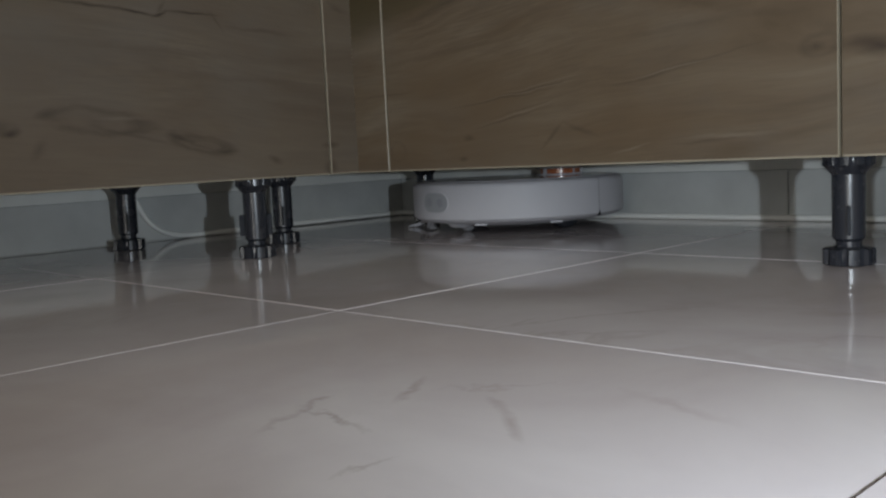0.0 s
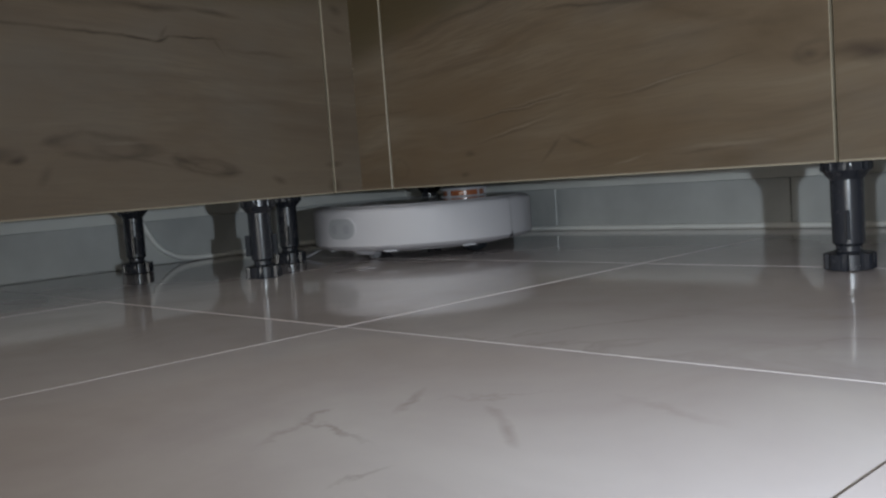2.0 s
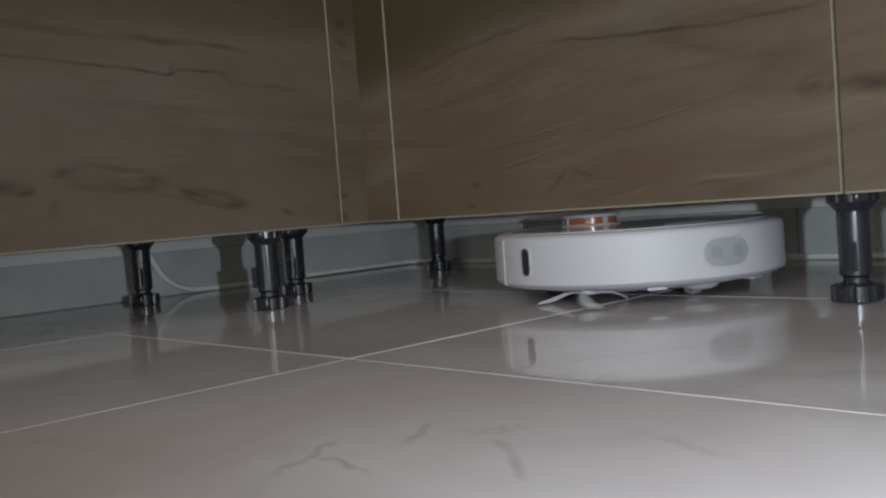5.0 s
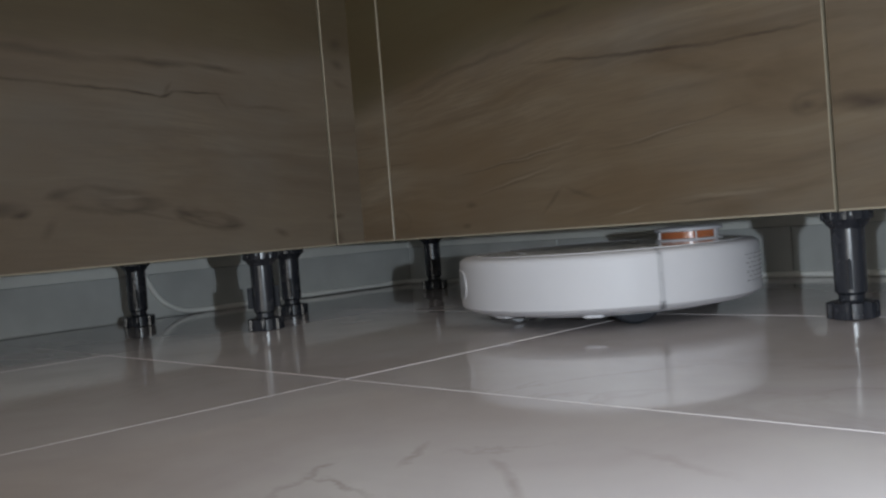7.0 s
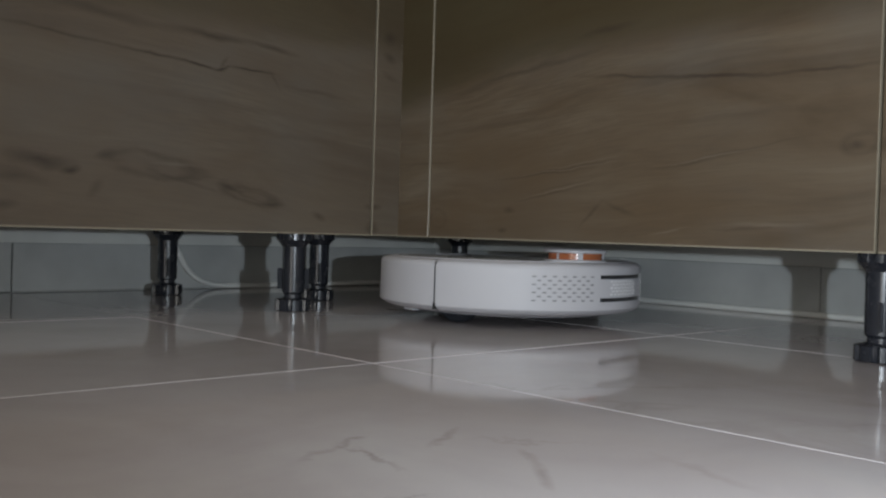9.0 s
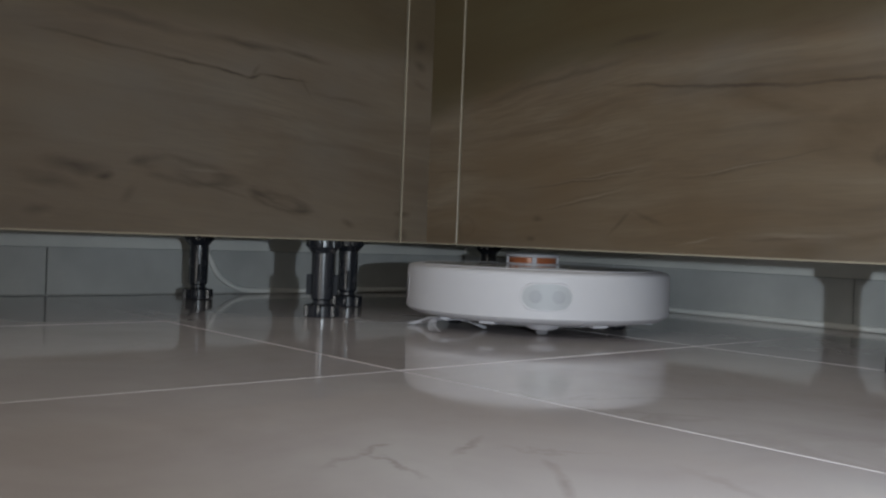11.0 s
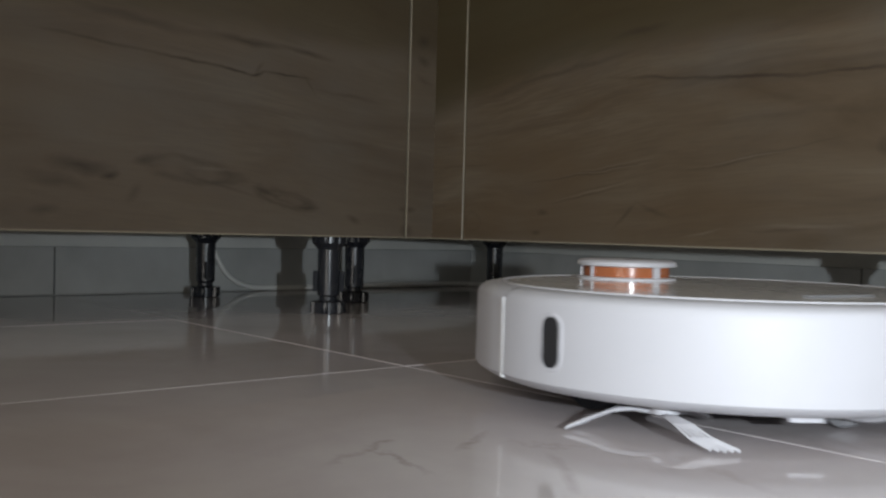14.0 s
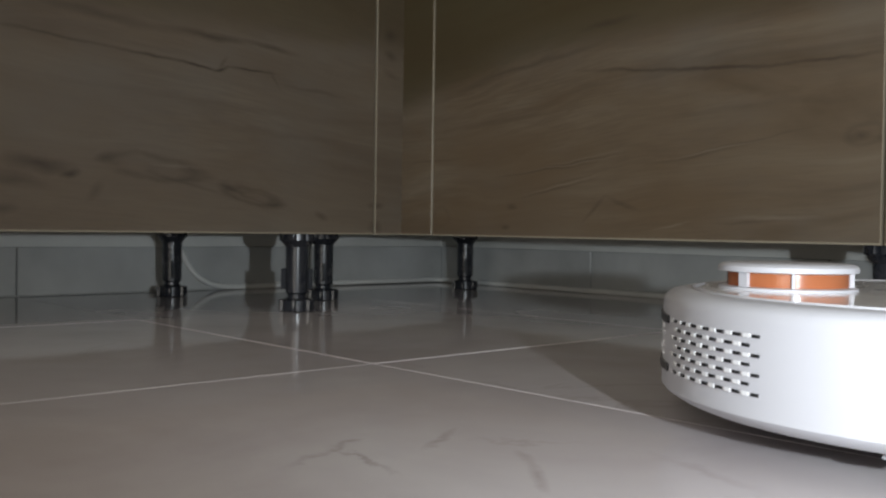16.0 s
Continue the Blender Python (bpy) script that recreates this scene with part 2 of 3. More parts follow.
RIGHT_MARKS = [(0.400, 0.293, 0.090, 0.0028, -0.09, 0.65, 0), (0.500, 0.2835, 0.090, 0.0034, -0.07, 0.85, 0), (0.615, 0.278, 0.080, 0.0030, 0.0, 0.70, 0),
               (0.655, 0.206, 0.022, 0.0110, 0.0, 0.60, 1), (0.650, 0.205, 0.010, 0.0050, 0.0, 0.55, 0), (0.705, 0.200, 0.042, 0.0100, -0.05, 0.85, 0),
               (0.270, 0.1870, 0.100, 0.0017, 0.07, 0.60, 0), (0.300, 0.1915, 0.095, 0.0014, 0.09, -0.30, 0), (0.320, 0.1945, 0.080, 0.0016, 0.10, 0.55, 0),
               (0.330, 0.1985, 0.070, 0.0013, 0.11, -0.26, 0), (0.285, 0.1640, 0.070, 0.0016, 0.18, 0.55, 0), (0.295, 0.1685, 0.065, 0.0013, 0.19, -0.30, 0),
               (0.305, 0.1735, 0.060, 0.0014, 0.18, 0.40, 0), (0.480, 0.1950, 0.075, 0.0017, 0.14, 0.45, 0), (0.500, 0.2000, 0.080, 0.0014, 0.13, -0.28, 0),
               (0.540, 0.2060, 0.080, 0.0016, 0.12, 0.40, 0), (0.345, 0.140, 0.020, 0.0040, 0.9, 0.45, 0), (0.385, 0.146, 0.028, 0.0040, -0.35, 0.40, 0),
               (0.450, 0.1210, 0.030, 0.0018, 0.20, -0.30, 0), (0.565, 0.1300, 0.060, 0.0030, 0.0, -0.26, 0), (0.540, 0.1260, 0.050, 0.0018, 0.05, 0.40, 0),
               (0.216, 0.143, 0.012, 0.0050, 0, 0.55, 0), (0.205, 0.117, 0.010, 0.0040, 0, 0.60, 0), (0.085, 0.130, 0.020, 0.0130, 0, 0.35, 1),
               (0.200, 0.252, 0.140, 0.0050, 0.05, 0.25, 0), (0.520, 0.240, 0.140, 0.0060, 0.05, 0.20, 0), (0.360, 0.349, 0.050, 0.0060, 0.05, 0.55, 0),
               (0.250, 0.318, 0.120, 0.0050, 0.10, 0.45, 0), (0.060, 0.207, 0.080, 0.0016, 0.0, 0.40, 0), (0.150, 0.300, 0.090, 0.0080, 0.20, 0.35, 0)]
WOOD_LEFT = wood_material("oak_laminate_left", 1, 1.7, -0.07, 0.38, (0.352, 0.0, 0.02, 0.6), LEFT_MARKS)
WOOD_RIGHT = wood_material("oak_laminate_right", 0, 5.2, 0.05, 0.08, (0.318, 0.26, 0.17, 0.85), RIGHT_MARKS)
EDGE = plain("edge_band", (0.275, 0.24, 0.18), 0.4)
CARCASS = plain("carcass_board", (0.55, 0.54, 0.50), 0.5)
TILE = tile_material()
GROUT = plain("grout", (0.105, 0.098, 0.091), 0.34, spec=0.5, scale=200)
SKIRT = plain("skirting_tile", (0.51, 0.52, 0.505), 0.2, grain=0.13, scale=60)
PLASTER = plain("wall_paint", (0.72, 0.72, 0.68), 0.85)
LEG = plain("black_plastic", (0.020, 0.022, 0.028), 0.26, spec=0.5)
LEG_ROUGH = plain("black_plastic_matt", (0.018, 0.020, 0.025), 0.65, spec=0.2)
CABLE = plain("cable_sheath", (0.84, 0.84, 0.80), 0.45)
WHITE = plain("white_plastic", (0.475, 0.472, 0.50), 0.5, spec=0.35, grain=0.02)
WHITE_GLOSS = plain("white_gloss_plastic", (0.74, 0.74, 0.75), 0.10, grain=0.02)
GREY = plain("grey_plastic", (0.22, 0.22, 0.23), 0.5)
DARK = plain("dark_plastic", (0.02, 0.02, 0.022), 0.3)
ORANGE = plain("orange_window", (0.36, 0.115, 0.048), 0.2)
# light on the slot insides, put into a paler colour
SLOT_LIT = plain("slot_inside_lit", (0.20, 0.20, 0.21), 0.6)
LENS = plain("smoked_window", (0.315, 0.325, 0.345), 0.42)
LENS_DEEP = plain("smoked_window_deep", (0.270, 0.280, 0.300), 0.40)
COUNTER = plain("worktop_stone", (0.30, 0.28, 0.26), 0.3)


# ---- mesh helpers ----
def part(name, bm, material, parent=None, label="", smooth=False):
    """Links a bmesh as one mesh object under a thing or part."""
    me = bpy.data.meshes.new(name)
    bmesh.ops.recalc_face_normals(bm, faces=bm.faces)
    bm.to_mesh(me)
    bm.free()
    for m in (material if isinstance(material, (list, tuple)) else [material]):
        me.materials.append(m)
    if smooth:
        for p in me.polygons:
            p.use_smooth = True
        me.set_sharp_from_angle(angle=radians(38))
    ob = new(name, me)
    ob.parent = parent
    if label:
        tagged(ob, label)
    return ob


def thing(name, m, label, category, group="", kind=""):
    ob = new(name)
    ob.matrix_world = m
    ob.empty_display_size = 0.02
    return tagged(ob, label, category, group, kind)


def box(lo, hi, bevel=0.0, segments=1, bm=None):
    bm = bm or bmesh.new()
    lo, hi = Vector(lo), Vector(hi)
    made = bmesh.ops.create_cube(bm, size=1.0, matrix=Matrix.Translation((lo + hi) / 2) @ Matrix.Diagonal((*(hi - lo), 1)))
    if bevel:
        edges = {e for v in made["verts"] for e in v.link_edges}
        bmesh.ops.bevel(bm, geom=list(edges), offset=bevel, segments=segments, profile=0.6, affect="EDGES")
    return bm


def lathe(profile, steps=64, start=0.0, end=360.0, bm=None):
    """A surface turned round z from (radius, height) pairs, between two angles measured counter-clockwise from +y."""
    bm = bm or bmesh.new()
    full = abs(end - start) >= 360
    count = steps if full else steps + 1
    rings = []
    for i in range(count):
        a = radians(start + (end - start) * i / steps)
        rings.append([bm.verts.new((-r * math.sin(a), r * math.cos(a), z)) for r, z in profile])
    for i in range(steps):
        a, b = rings[i], rings[(i + 1) % count]
        for k in range(len(profile) - 1):
            if profile[k][0] < 1e-6 and profile[k + 1][0] < 1e-6:
                continue
            bm.faces.new((a[k], b[k], b[k + 1], a[k + 1]))
    bmesh.ops.remove_doubles(bm, verts=bm.verts, dist=1e-6)
    return bm


def wrap(bm, radius):
    """Bends a flat patch (x to the counter-clockwise side, y outwards, z up) round a drum of that radius."""
    for v in bm.verts:
        a = v.co.x / radius
        r = radius + v.co.y
        v.co = Vector((-r * math.sin(a), r * math.cos(a), v.co.z))
    return bm


def turn(bm, degrees):
    bmesh.ops.rotate(bm, verts=bm.verts, cent=(0, 0, 0), matrix=Matrix.Rotation(radians(degrees), 3, "Z"))
    return bm


def stadium(width, height, depth, z, steps=8, front=0.0):
    """A flat pill standing in the x-z plane, grown along y from front - depth to front."""
    bm = bmesh.new()
    r = min(width, height) / 2
    pts = []
    for cx, cz, a0 in ((width / 2 - r, height / 2 - r, 0), (-(width / 2 - r), height / 2 - r, 90), (-(width / 2 - r), -(height / 2 - r), 180), (width / 2 - r, -(height / 2 - r), 270)):
        for i in range(steps + 1):
            a = radians(a0 + 90 * i / steps)
            pts.append((cx + r * math.cos(a), cz + r * math.sin(a)))
    outer = [bm.verts.new((x, front, z + h)) for x, h in pts]
    inner = [bm.verts.new((x, front - depth, z + h)) for x, h in pts]
    n = len(pts)
    bm.faces.new(outer)
    for i in range(n):
        bm.faces.new((outer[i], outer[(i + 1) % n], inner[(i + 1) % n], inner[i]))
    bmesh.ops.remove_doubles(bm, verts=bm.verts, dist=1e-6)
    return bm


def tube(name, points, radius, material, parent=None):
    """A round cable through the points."""
    cu = bpy.data.curves.new(name, "CURVE")
    cu.dimensions = "3D"
    cu.bevel_depth = radius
    cu.bevel_resolution = 3
    sp = cu.splines.new("NURBS")
    sp.points.add(len(points) - 1)
    for p, c in zip(sp.points, points):
        p.co = (*c, 1)
    sp.use_endpoint_u = True
    sp.order_u = 3
    sp.resolution_u = 8
    cu.materials.append(material)
    ob = new(name, cu)
    ob.parent = parent
    return ob


# ---- room shell ----
def shell():
    def slab(name, lo, hi, mat, label):
        ob = part(name, box(lo, hi), mat)
        return tagged(ob, label, "wall", kind="structure")
    slab("wall_west", (WEST - 0.15, SOUTH, -0.02), (WEST, NORTH, TOP), PLASTER, "pale painted wall behind the cabinets")
    slab("wall_north", (WEST - 0.15, NORTH, -0.02), (EAST + 0.15, NORTH + 0.15, TOP), PLASTER, "pale painted wall behind the cabinets")
    slab("wall_east", (EAST, SOUTH, -0.02), (EAST + 0.15, NORTH, TOP), PLASTER, "pale painted plain wall")
    # unseen south wall; its opening is added to hold the area fill lamp
    bm = box((WEST - 0.15, SOUTH - 0.15, -0.02), (1.3, SOUTH, TOP))
    box((2.5, SOUTH - 0.15, -0.02), (EAST + 0.15, SOUTH, TOP), bm=bm)
    box((1.3, SOUTH - 0.15, -0.02), (2.5, SOUTH, 0.03), bm=bm)
    box((1.3, SOUTH - 0.15, 2.1), (2.5, SOUTH, TOP), bm=bm)
    tagged(part("wall_south", bm, PLASTER), "unseen pale painted wall with an opening added for the fill lamp", "wall", kind="structure")
    ceiling = part("ceiling", box((WEST - 0.15, SOUTH - 0.15, TOP), (EAST + 0.15, NORTH + 0.15, TOP + 0.1)), PLASTER)
    tagged(ceiling, "plain white painted ceiling", "ceiling", kind="structure")
    ground = part("ground", box((-400, -400, -0.4), (400, 400, -0.3)), plain("ground_soil", (0.12, 0.12, 0.09), 0.9))
    tagged(ground, "plain dull ground outside the room", "ground", kind="structure")


shell()


# ---- kitchen units ----
BOTTOM, HIGH, DOOR = 0.1052, 0.715, 0.018


def gear(profile, steps, every, proud):
    """A turned shape whose marked rings stand proud in teeth: (radius, height, 1 where toothed)."""
    bm = bmesh.new()
    rings = []
    for i in range(steps):
        a = 2 * math.pi * i / steps
        up = proud if i % every < every * 0.6 else 0.0
        rings.append([bm.verts.new((-(r + up * k) * math.sin(a), (r + up * k) * math.cos(a), z)) for r, z, k in profile])
    for i in range(steps):
        a, b = rings[i], rings[(i + 1) % steps]
        for k in range(len(profile) - 1):
            bm.faces.new((a[k], b[k], b[k + 1], a[k + 1]))
    bmesh.ops.remove_doubles(bm, verts=bm.verts, dist=1e-6)
    return bm


def leg_mesh():
    """Adjustable black plastic foot: ribbed collar, tube with side fins, notched base."""
    h = BOTTOM + 0.002
    tube_part = lathe([(0.0, h), (0.0155, h), (0.0152, 0.045), (0.0150, 0.026), (0.0120, 0.023), (0.0120, 0.017), (0.0, 0.017)], 32)
    collar = gear([(0.0, h, 0), (0.0218, h, 0), (0.0222, h - 0.001, 1), (0.0222, h - 0.011, 1), (0.0215, h - 0.0125, 0), (0.0155, h - 0.020, 0), (0.0, h - 0.020, 0)], 60, 6, 0.0016)
    fin = box((-0.0215, -0.0018, 0.030), (0.0215, 0.0018, 0.058), 0.0008)
    base = gear([(0.0, 0.0185, 0), (0.014, 0.0185, 0), (0.015, 0.0175, 0), (0.0200, 0.017, 0), (0.0208, 0.0158, 1), (0.0208, 0.0012, 1), (0.0200, 0.0, 0), (0.0, 0.0, 0)], 64, 8, 0.0032)
    return collar, tube_part, fin, base


def foot(x, y, spin, unit, origin):
    """One adjustable foot under a unit, in four pieces."""
    collar, stem, fin, base = leg_mesh()
    for bm in (collar, stem, fin, base):
        turn(bm, spin)
        bmesh.ops.translate(bm, verts=bm.verts, vec=(x - origin[0], y - origin[1], 0))
    leg = part("leg", stem, LEG, unit, "black plastic adjustable cabinet foot", True)
    part("collar", collar, LEG, leg, "", True)
    part("fin", fin, LEG_ROUGH, leg)
    part("base", base, LEG, leg, "", True)


def front(name, lo, hi, wood, unit, axis, label=""):
    """A door or filler: wood face with light edge banding on its rim."""
    bm = box(lo, hi)
    face = [f for f in bm.faces if (f.normal.x > 0.9 if axis == 0 else f.normal.y < -0.9)]
    bmesh.ops.inset_region(bm, faces=face, thickness=0.0007, depth=0.0)
    for f in bm.faces:
        f.material_index = 1
    for f in face:
        f.material_index = 0
        push = Vector((0.0007, 0, 0)) if axis == 0 else Vector((0, -0.0007, 0))
        low = min(v.co.z for v in f.verts)
        for v in f.verts:
            v.co += push
            if v.co.z < low + 0.001:
                v.co.z += 0.0014
    return part(name, bm, [wood, EDGE], unit, label)


def cabinet_unit(label, lo, hi, wood, axis, spans, feet):
    """A floor unit: carcass of boards, its fronts, its feet. axis 0: the front faces +x, 1: it faces -y."""
    origin = ((lo[0] + hi[0]) / 2, (lo[1] + hi[1]) / 2)
    unit = thing("kitchen_cabinet", Matrix.Translation((*origin, 0)), label, "cabinet", "kitchen floor units")
    o = Vector((*origin, 0))
    z0, z1, t = BOTTOM + 0.002, BOTTOM + HIGH, 0.016

    def board(name, a, b):
        part(name, box(Vector(a) - o, Vector(b) - o), CARCASS, unit)
    board("bottom_panel", (lo[0], lo[1], z0), (hi[0], hi[1], z0 + t))
    board("top_panel", (lo[0], lo[1], z1 - t), (hi[0], hi[1], z1))
    if axis == 0:
        board("side_panel", (lo[0], lo[1], z0 + t), (hi[0], lo[1] + t, z1 - t))
        board("side_panel", (lo[0], hi[1] - t, z0 + t), (hi[0], hi[1], z1 - t))
        board("back_panel", (lo[0], lo[1] + t, z0 + t), (lo[0] + 0.006, hi[1] - t, z1 - t))
    else:
        board("side_panel", (lo[0], lo[1], z0 + t), (lo[0] + t, hi[1], z1 - t))
        board("side_panel", (hi[0] - t, lo[1], z0 + t), (hi[0], hi[1], z1 - t))
        board("back_panel", (lo[0] + t, hi[1] - 0.006, z0 + t), (hi[0] - t, hi[1], z1 - t))
    if "corner" in label and "filler" in label:
        # arm of the corner unit behind the filler strip
        board("bottom_panel", (lo[0], -0.060, z0), (-DOOR - 0.002, lo[1], z0 + t))
        board("side_panel", (-DOOR - 0.002 - t, -0.060, z0 + t), (-DOOR - 0.002, lo[1], z1 - t))
    for name, a, b in spans:
        if axis == 0:
            front(name, Vector((-DOOR, a, BOTTOM)) - o, Vector((0, b, z1)) - o, wood, unit, 0)
        else:
            front(name, Vector((a, 0, BOTTOM)) - o, Vector((b, DOOR, z1)) - o, wood, unit, 1)
    for x, y, spin in feet:
        foot(x, y, spin, unit, origin)
    return unit


cabinet_unit("grey-brown oak laminate floor unit on black plastic feet", (WEST + 0.012, -0.648), (-DOOR - 0.002, -0.062), WOOD_LEFT, 0,
             [("door", -0.6465, -0.0505)], [(-0.045, -0.145, 56), (-0.381, -0.160, 154)])
corner = cabinet_unit("grey-brown oak laminate corner unit with two narrow filler strips", (WEST + 0.012, DOOR + 0.002), (0.064, NORTH - 0.012), WOOD_LEFT, 0,
             [("filler_strip", -0.0475, 0.0)], [(-0.195, 0.004, 145), (-0.272, 0.387, 135)])
# second filler of the corner, on the other run
o = corner.matrix_world.translation
front("filler_strip", Vector((0.0005, 0, BOTTOM)) - o, Vector((0.0645, DOOR, BOTTOM + HIGH)) - o, WOOD_RIGHT, corner, 1)
cabinet_unit("grey-brown oak laminate floor unit beside the corner", (0.066, DOOR + 0.002), (0.670, NORTH - 0.012), WOOD_RIGHT, 1,
             [("door", 0.0675, 0.6695)], [(0.652, 0.064, 112)])
cabinet_unit("grey-brown oak laminate floor unit beside another unit", (0.672, DOOR + 0.002), (1.272, NORTH - 0.012), WOOD_RIGHT, 1,
             [("door", 0.6725, 1.2705)], [(0.722, 0.070, 108)])
cabinet_unit("grey-brown oak laminate floor unit at the end of the run", (WEST + 0.012, -1.25), (-DOOR - 0.002, -0.650), WOOD_LEFT, 0,
             [("door", -1.2485, -0.6495)], [(-0.06, -0.72, 15)])
top = thing("worktop", Matrix.Translation((0, 0, BOTTOM + HIGH)), "dull stone worktop lying on the floor units", "worktop")
bm = box((WEST + 0.002, -1.25, 0.0), (0.02, NORTH - 0.002, 0.038), 0.003)
part("slab", bm, COUNTER, top)
part("slab", box((0.0205, -0.02, 0.0), (1.272, NORTH - 0.002, 0.038), 0.003), COUNTER, top)


# ---- cable along the skirting ----
cable = tagged(tube("power_cable", [(-0.478, -0.125, 0.124), (-0.478, -0.105, 0.092), (-0.477, -0.090, 0.060), (-0.477, -0.072, 0.030), (-0.477, -0.042, 0.011), (-0.476, -0.008, 0.0050),
               (-0.476, 0.09, 0.0050), (-0.477, 0.20, 0.006), (-0.476, 0.33, 0.006), (-0.477, 0.46, 0.006), (-0.470, 0.500, 0.006), (-0.44, 0.507, 0.0050),
               (-0.2, 0.507, 0.0050), (0.1, 0.508, 0.0050), (0.4, 0.507, 0.0050), (0.8, 0.508, 0.0050), (1.3, 0.507, 0.0050)], 0.0048, CABLE),
               "white round cable lying along the skirting tiles", "cable")


# ---- robot vacuum ----
RB = 0.1725
robot = thing("robot_vacuum", pose(0, 0, 0), "round white robot vacuum with an orange laser tower", "robot vacuum")


def bar_patch(width, low, high, depth, proud, angle, steps=6):
    """A curved strip lying on the drum."""
    bm = box((-width / 2, -depth, low), (width / 2, proud, high))
    if steps > 1:
        bmesh.ops.subdivide_edges(bm, edges=[e for e in bm.edges if abs(e.verts[0].co.x - e.verts[1].co.x) > 1e-5], cuts=steps, use_grid_fill=True)
    return turn(wrap(bm, RB), angle)


def build_robot():
    z0, z1, zt = 0.0198, 0.0727, 0.0802
    side = [(RB - 0.045, 0.0125), (RB - 0.0105, z0 - 0.0022), (RB - 0.0075, z0 - 0.0010), (RB - 0.0012, z0 + 0.0030), (RB + 0.0001, z0 + 0.0046), (RB, z0 + 0.014), (RB - 0.0002, z1 - 0.002),
            (RB - 0.0008, z1 + 0.0022), (RB - 0.0022, z1 + 0.0042), (RB - 0.0055, zt - 0.0012), (RB - 0.0100, zt - 0.0003), (RB - 0.016, zt)]
    # rear shell between the two seams, and the bumper in front of them
    closed = side + [(RB - 0.045, zt - 0.001), (RB - 0.045, 0.0125)]
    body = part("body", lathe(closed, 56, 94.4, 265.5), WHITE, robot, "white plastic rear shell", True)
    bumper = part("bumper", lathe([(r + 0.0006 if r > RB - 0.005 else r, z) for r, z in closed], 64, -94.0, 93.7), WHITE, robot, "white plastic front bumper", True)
    part("seam", lathe([(RB - 0.02, z0), (RB - 0.003, z0 + 0.002), (RB - 0.003, z1), (RB - 0.013, zt - 0.003), (RB - 0.02, zt - 0.004)], 96), GREY, robot, "dark gap behind the bumper", True)
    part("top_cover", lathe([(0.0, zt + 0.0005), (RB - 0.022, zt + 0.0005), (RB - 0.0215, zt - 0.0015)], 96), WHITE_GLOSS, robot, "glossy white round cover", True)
    part("rim", lathe([(RB - 0.0200, zt - 0.002), (RB - 0.0195, zt + 0.0007), (RB - 0.0172, zt + 0.0010), (RB - 0.0160, zt - 0.001)], 96), WHITE, robot, "", True)
    part("underside", lathe([(0.0, 0.0120), (RB - 0.044, 0.0120), (RB - 0.044, 0.0180)], 72), GREY, robot, "grey plastic underside", True)
    # front sensor window with its two round lenses
    win = part("front_window", turn(wrap(dice(stadium(0.059, 0.030, 0.002, 0.0500, front=0.0014)), RB), 0), LENS, bumper, "translucent grey oval window", True)
    for s in (-1, 1):
        lens = lathe([(0.0, 0.0), (0.0070, 0.0), (0.0080, -0.001)], 24)
        bmesh.ops.rotate(lens, verts=lens.verts, cent=(0, 0, 0), matrix=Matrix.Rotation(radians(-90), 3, "X"))
        bmesh.ops.translate(lens, verts=lens.verts, vec=(s * 0.0135, 0.0017, 0.0500))
        part("lens", wrap(lens, RB), LENS_DEEP, bumper, "", True)
    rim = ring_patch(0.061, 0.032, 0.0016)
    part("window_frame", wrap(rim, RB), WHITE, bumper, "", True)
    # wall sensor: dark upright slot in a moulded recess
    part("wall_sensor", turn(wrap(stadium(0.0142, 0.0322, 0.002, 0.0500, front=0.0011), RB), -78.4), DARK, bumper, "dark upright oval sensor", True)
    part("sensor_frame", turn(wrap(ring_patch(0.0170, 0.0350, 0.0012), RB), -78.4), WHITE, bumper, "", True)
    # moulded ridge along one seam, dark foot of the other
    part("seam_strip", bar_patch(0.0030, z0 + 0.002, z1 + 0.001, 0.002, 0.0007, -95.3, 1), WHITE_GLOSS, robot)
    part("seam_foot", bar_patch(0.0034, z0 + 0.000, z0 + 0.008, 0.003, 0.0008, 94.0, 1), DARK, robot)
    # vent slots, seven staggered rows on each side of the rear; lit and shaded insides of slantwise slots are painted
    slot_mesh = bpy.data.meshes.new("vent_slot")
    b = bar_patch(0.0047, -0.0008, 0.0008, 0.002, 0.0006, 0, 1)
    b.to_mesh(slot_mesh)
    b.free()
    slot_mesh.materials.append(DARK)
    # one side gets the paler copy, its slots painted as lit inside
    lit_slot_mesh = slot_mesh.copy()
    lit_slot_mesh.materials[0] = SLOT_LIT
    # white bar painting the lit inner edge beside each dark slot
    lit_edge_mesh = bpy.data.meshes.new("vent_lip")
    b = bar_patch(0.0044, -0.0010, 0.0010, 0.002, 0.0007, 0, 1)
    b.to_mesh(lit_edge_mesh)
    b.free()
    lit_edge_mesh.materials.append(WHITE_GLOSS)
    for sign in (1, -1):
        for row in range(7):
            z = 0.0360 + row * 0.0047
            for k in range(7 if row % 2 == 0 else 6):
                a = 134.6 + (k + (0.5 if row % 2 else 0.0)) * 4.2
                slot = new("vent_slot", slot_mesh if sign < 0 else lit_slot_mesh)
                slot.parent = body
                slot.matrix_local = pose(0, 0, z, 0, 0, sign * a)
                if sign < 0:
                    lit_edge = new("vent_lip", lit_edge_mesh)
                    lit_edge.parent = body
                    lit_edge.matrix_local = pose(0, 0, z, 0, 0, sign * (a + 1.95))
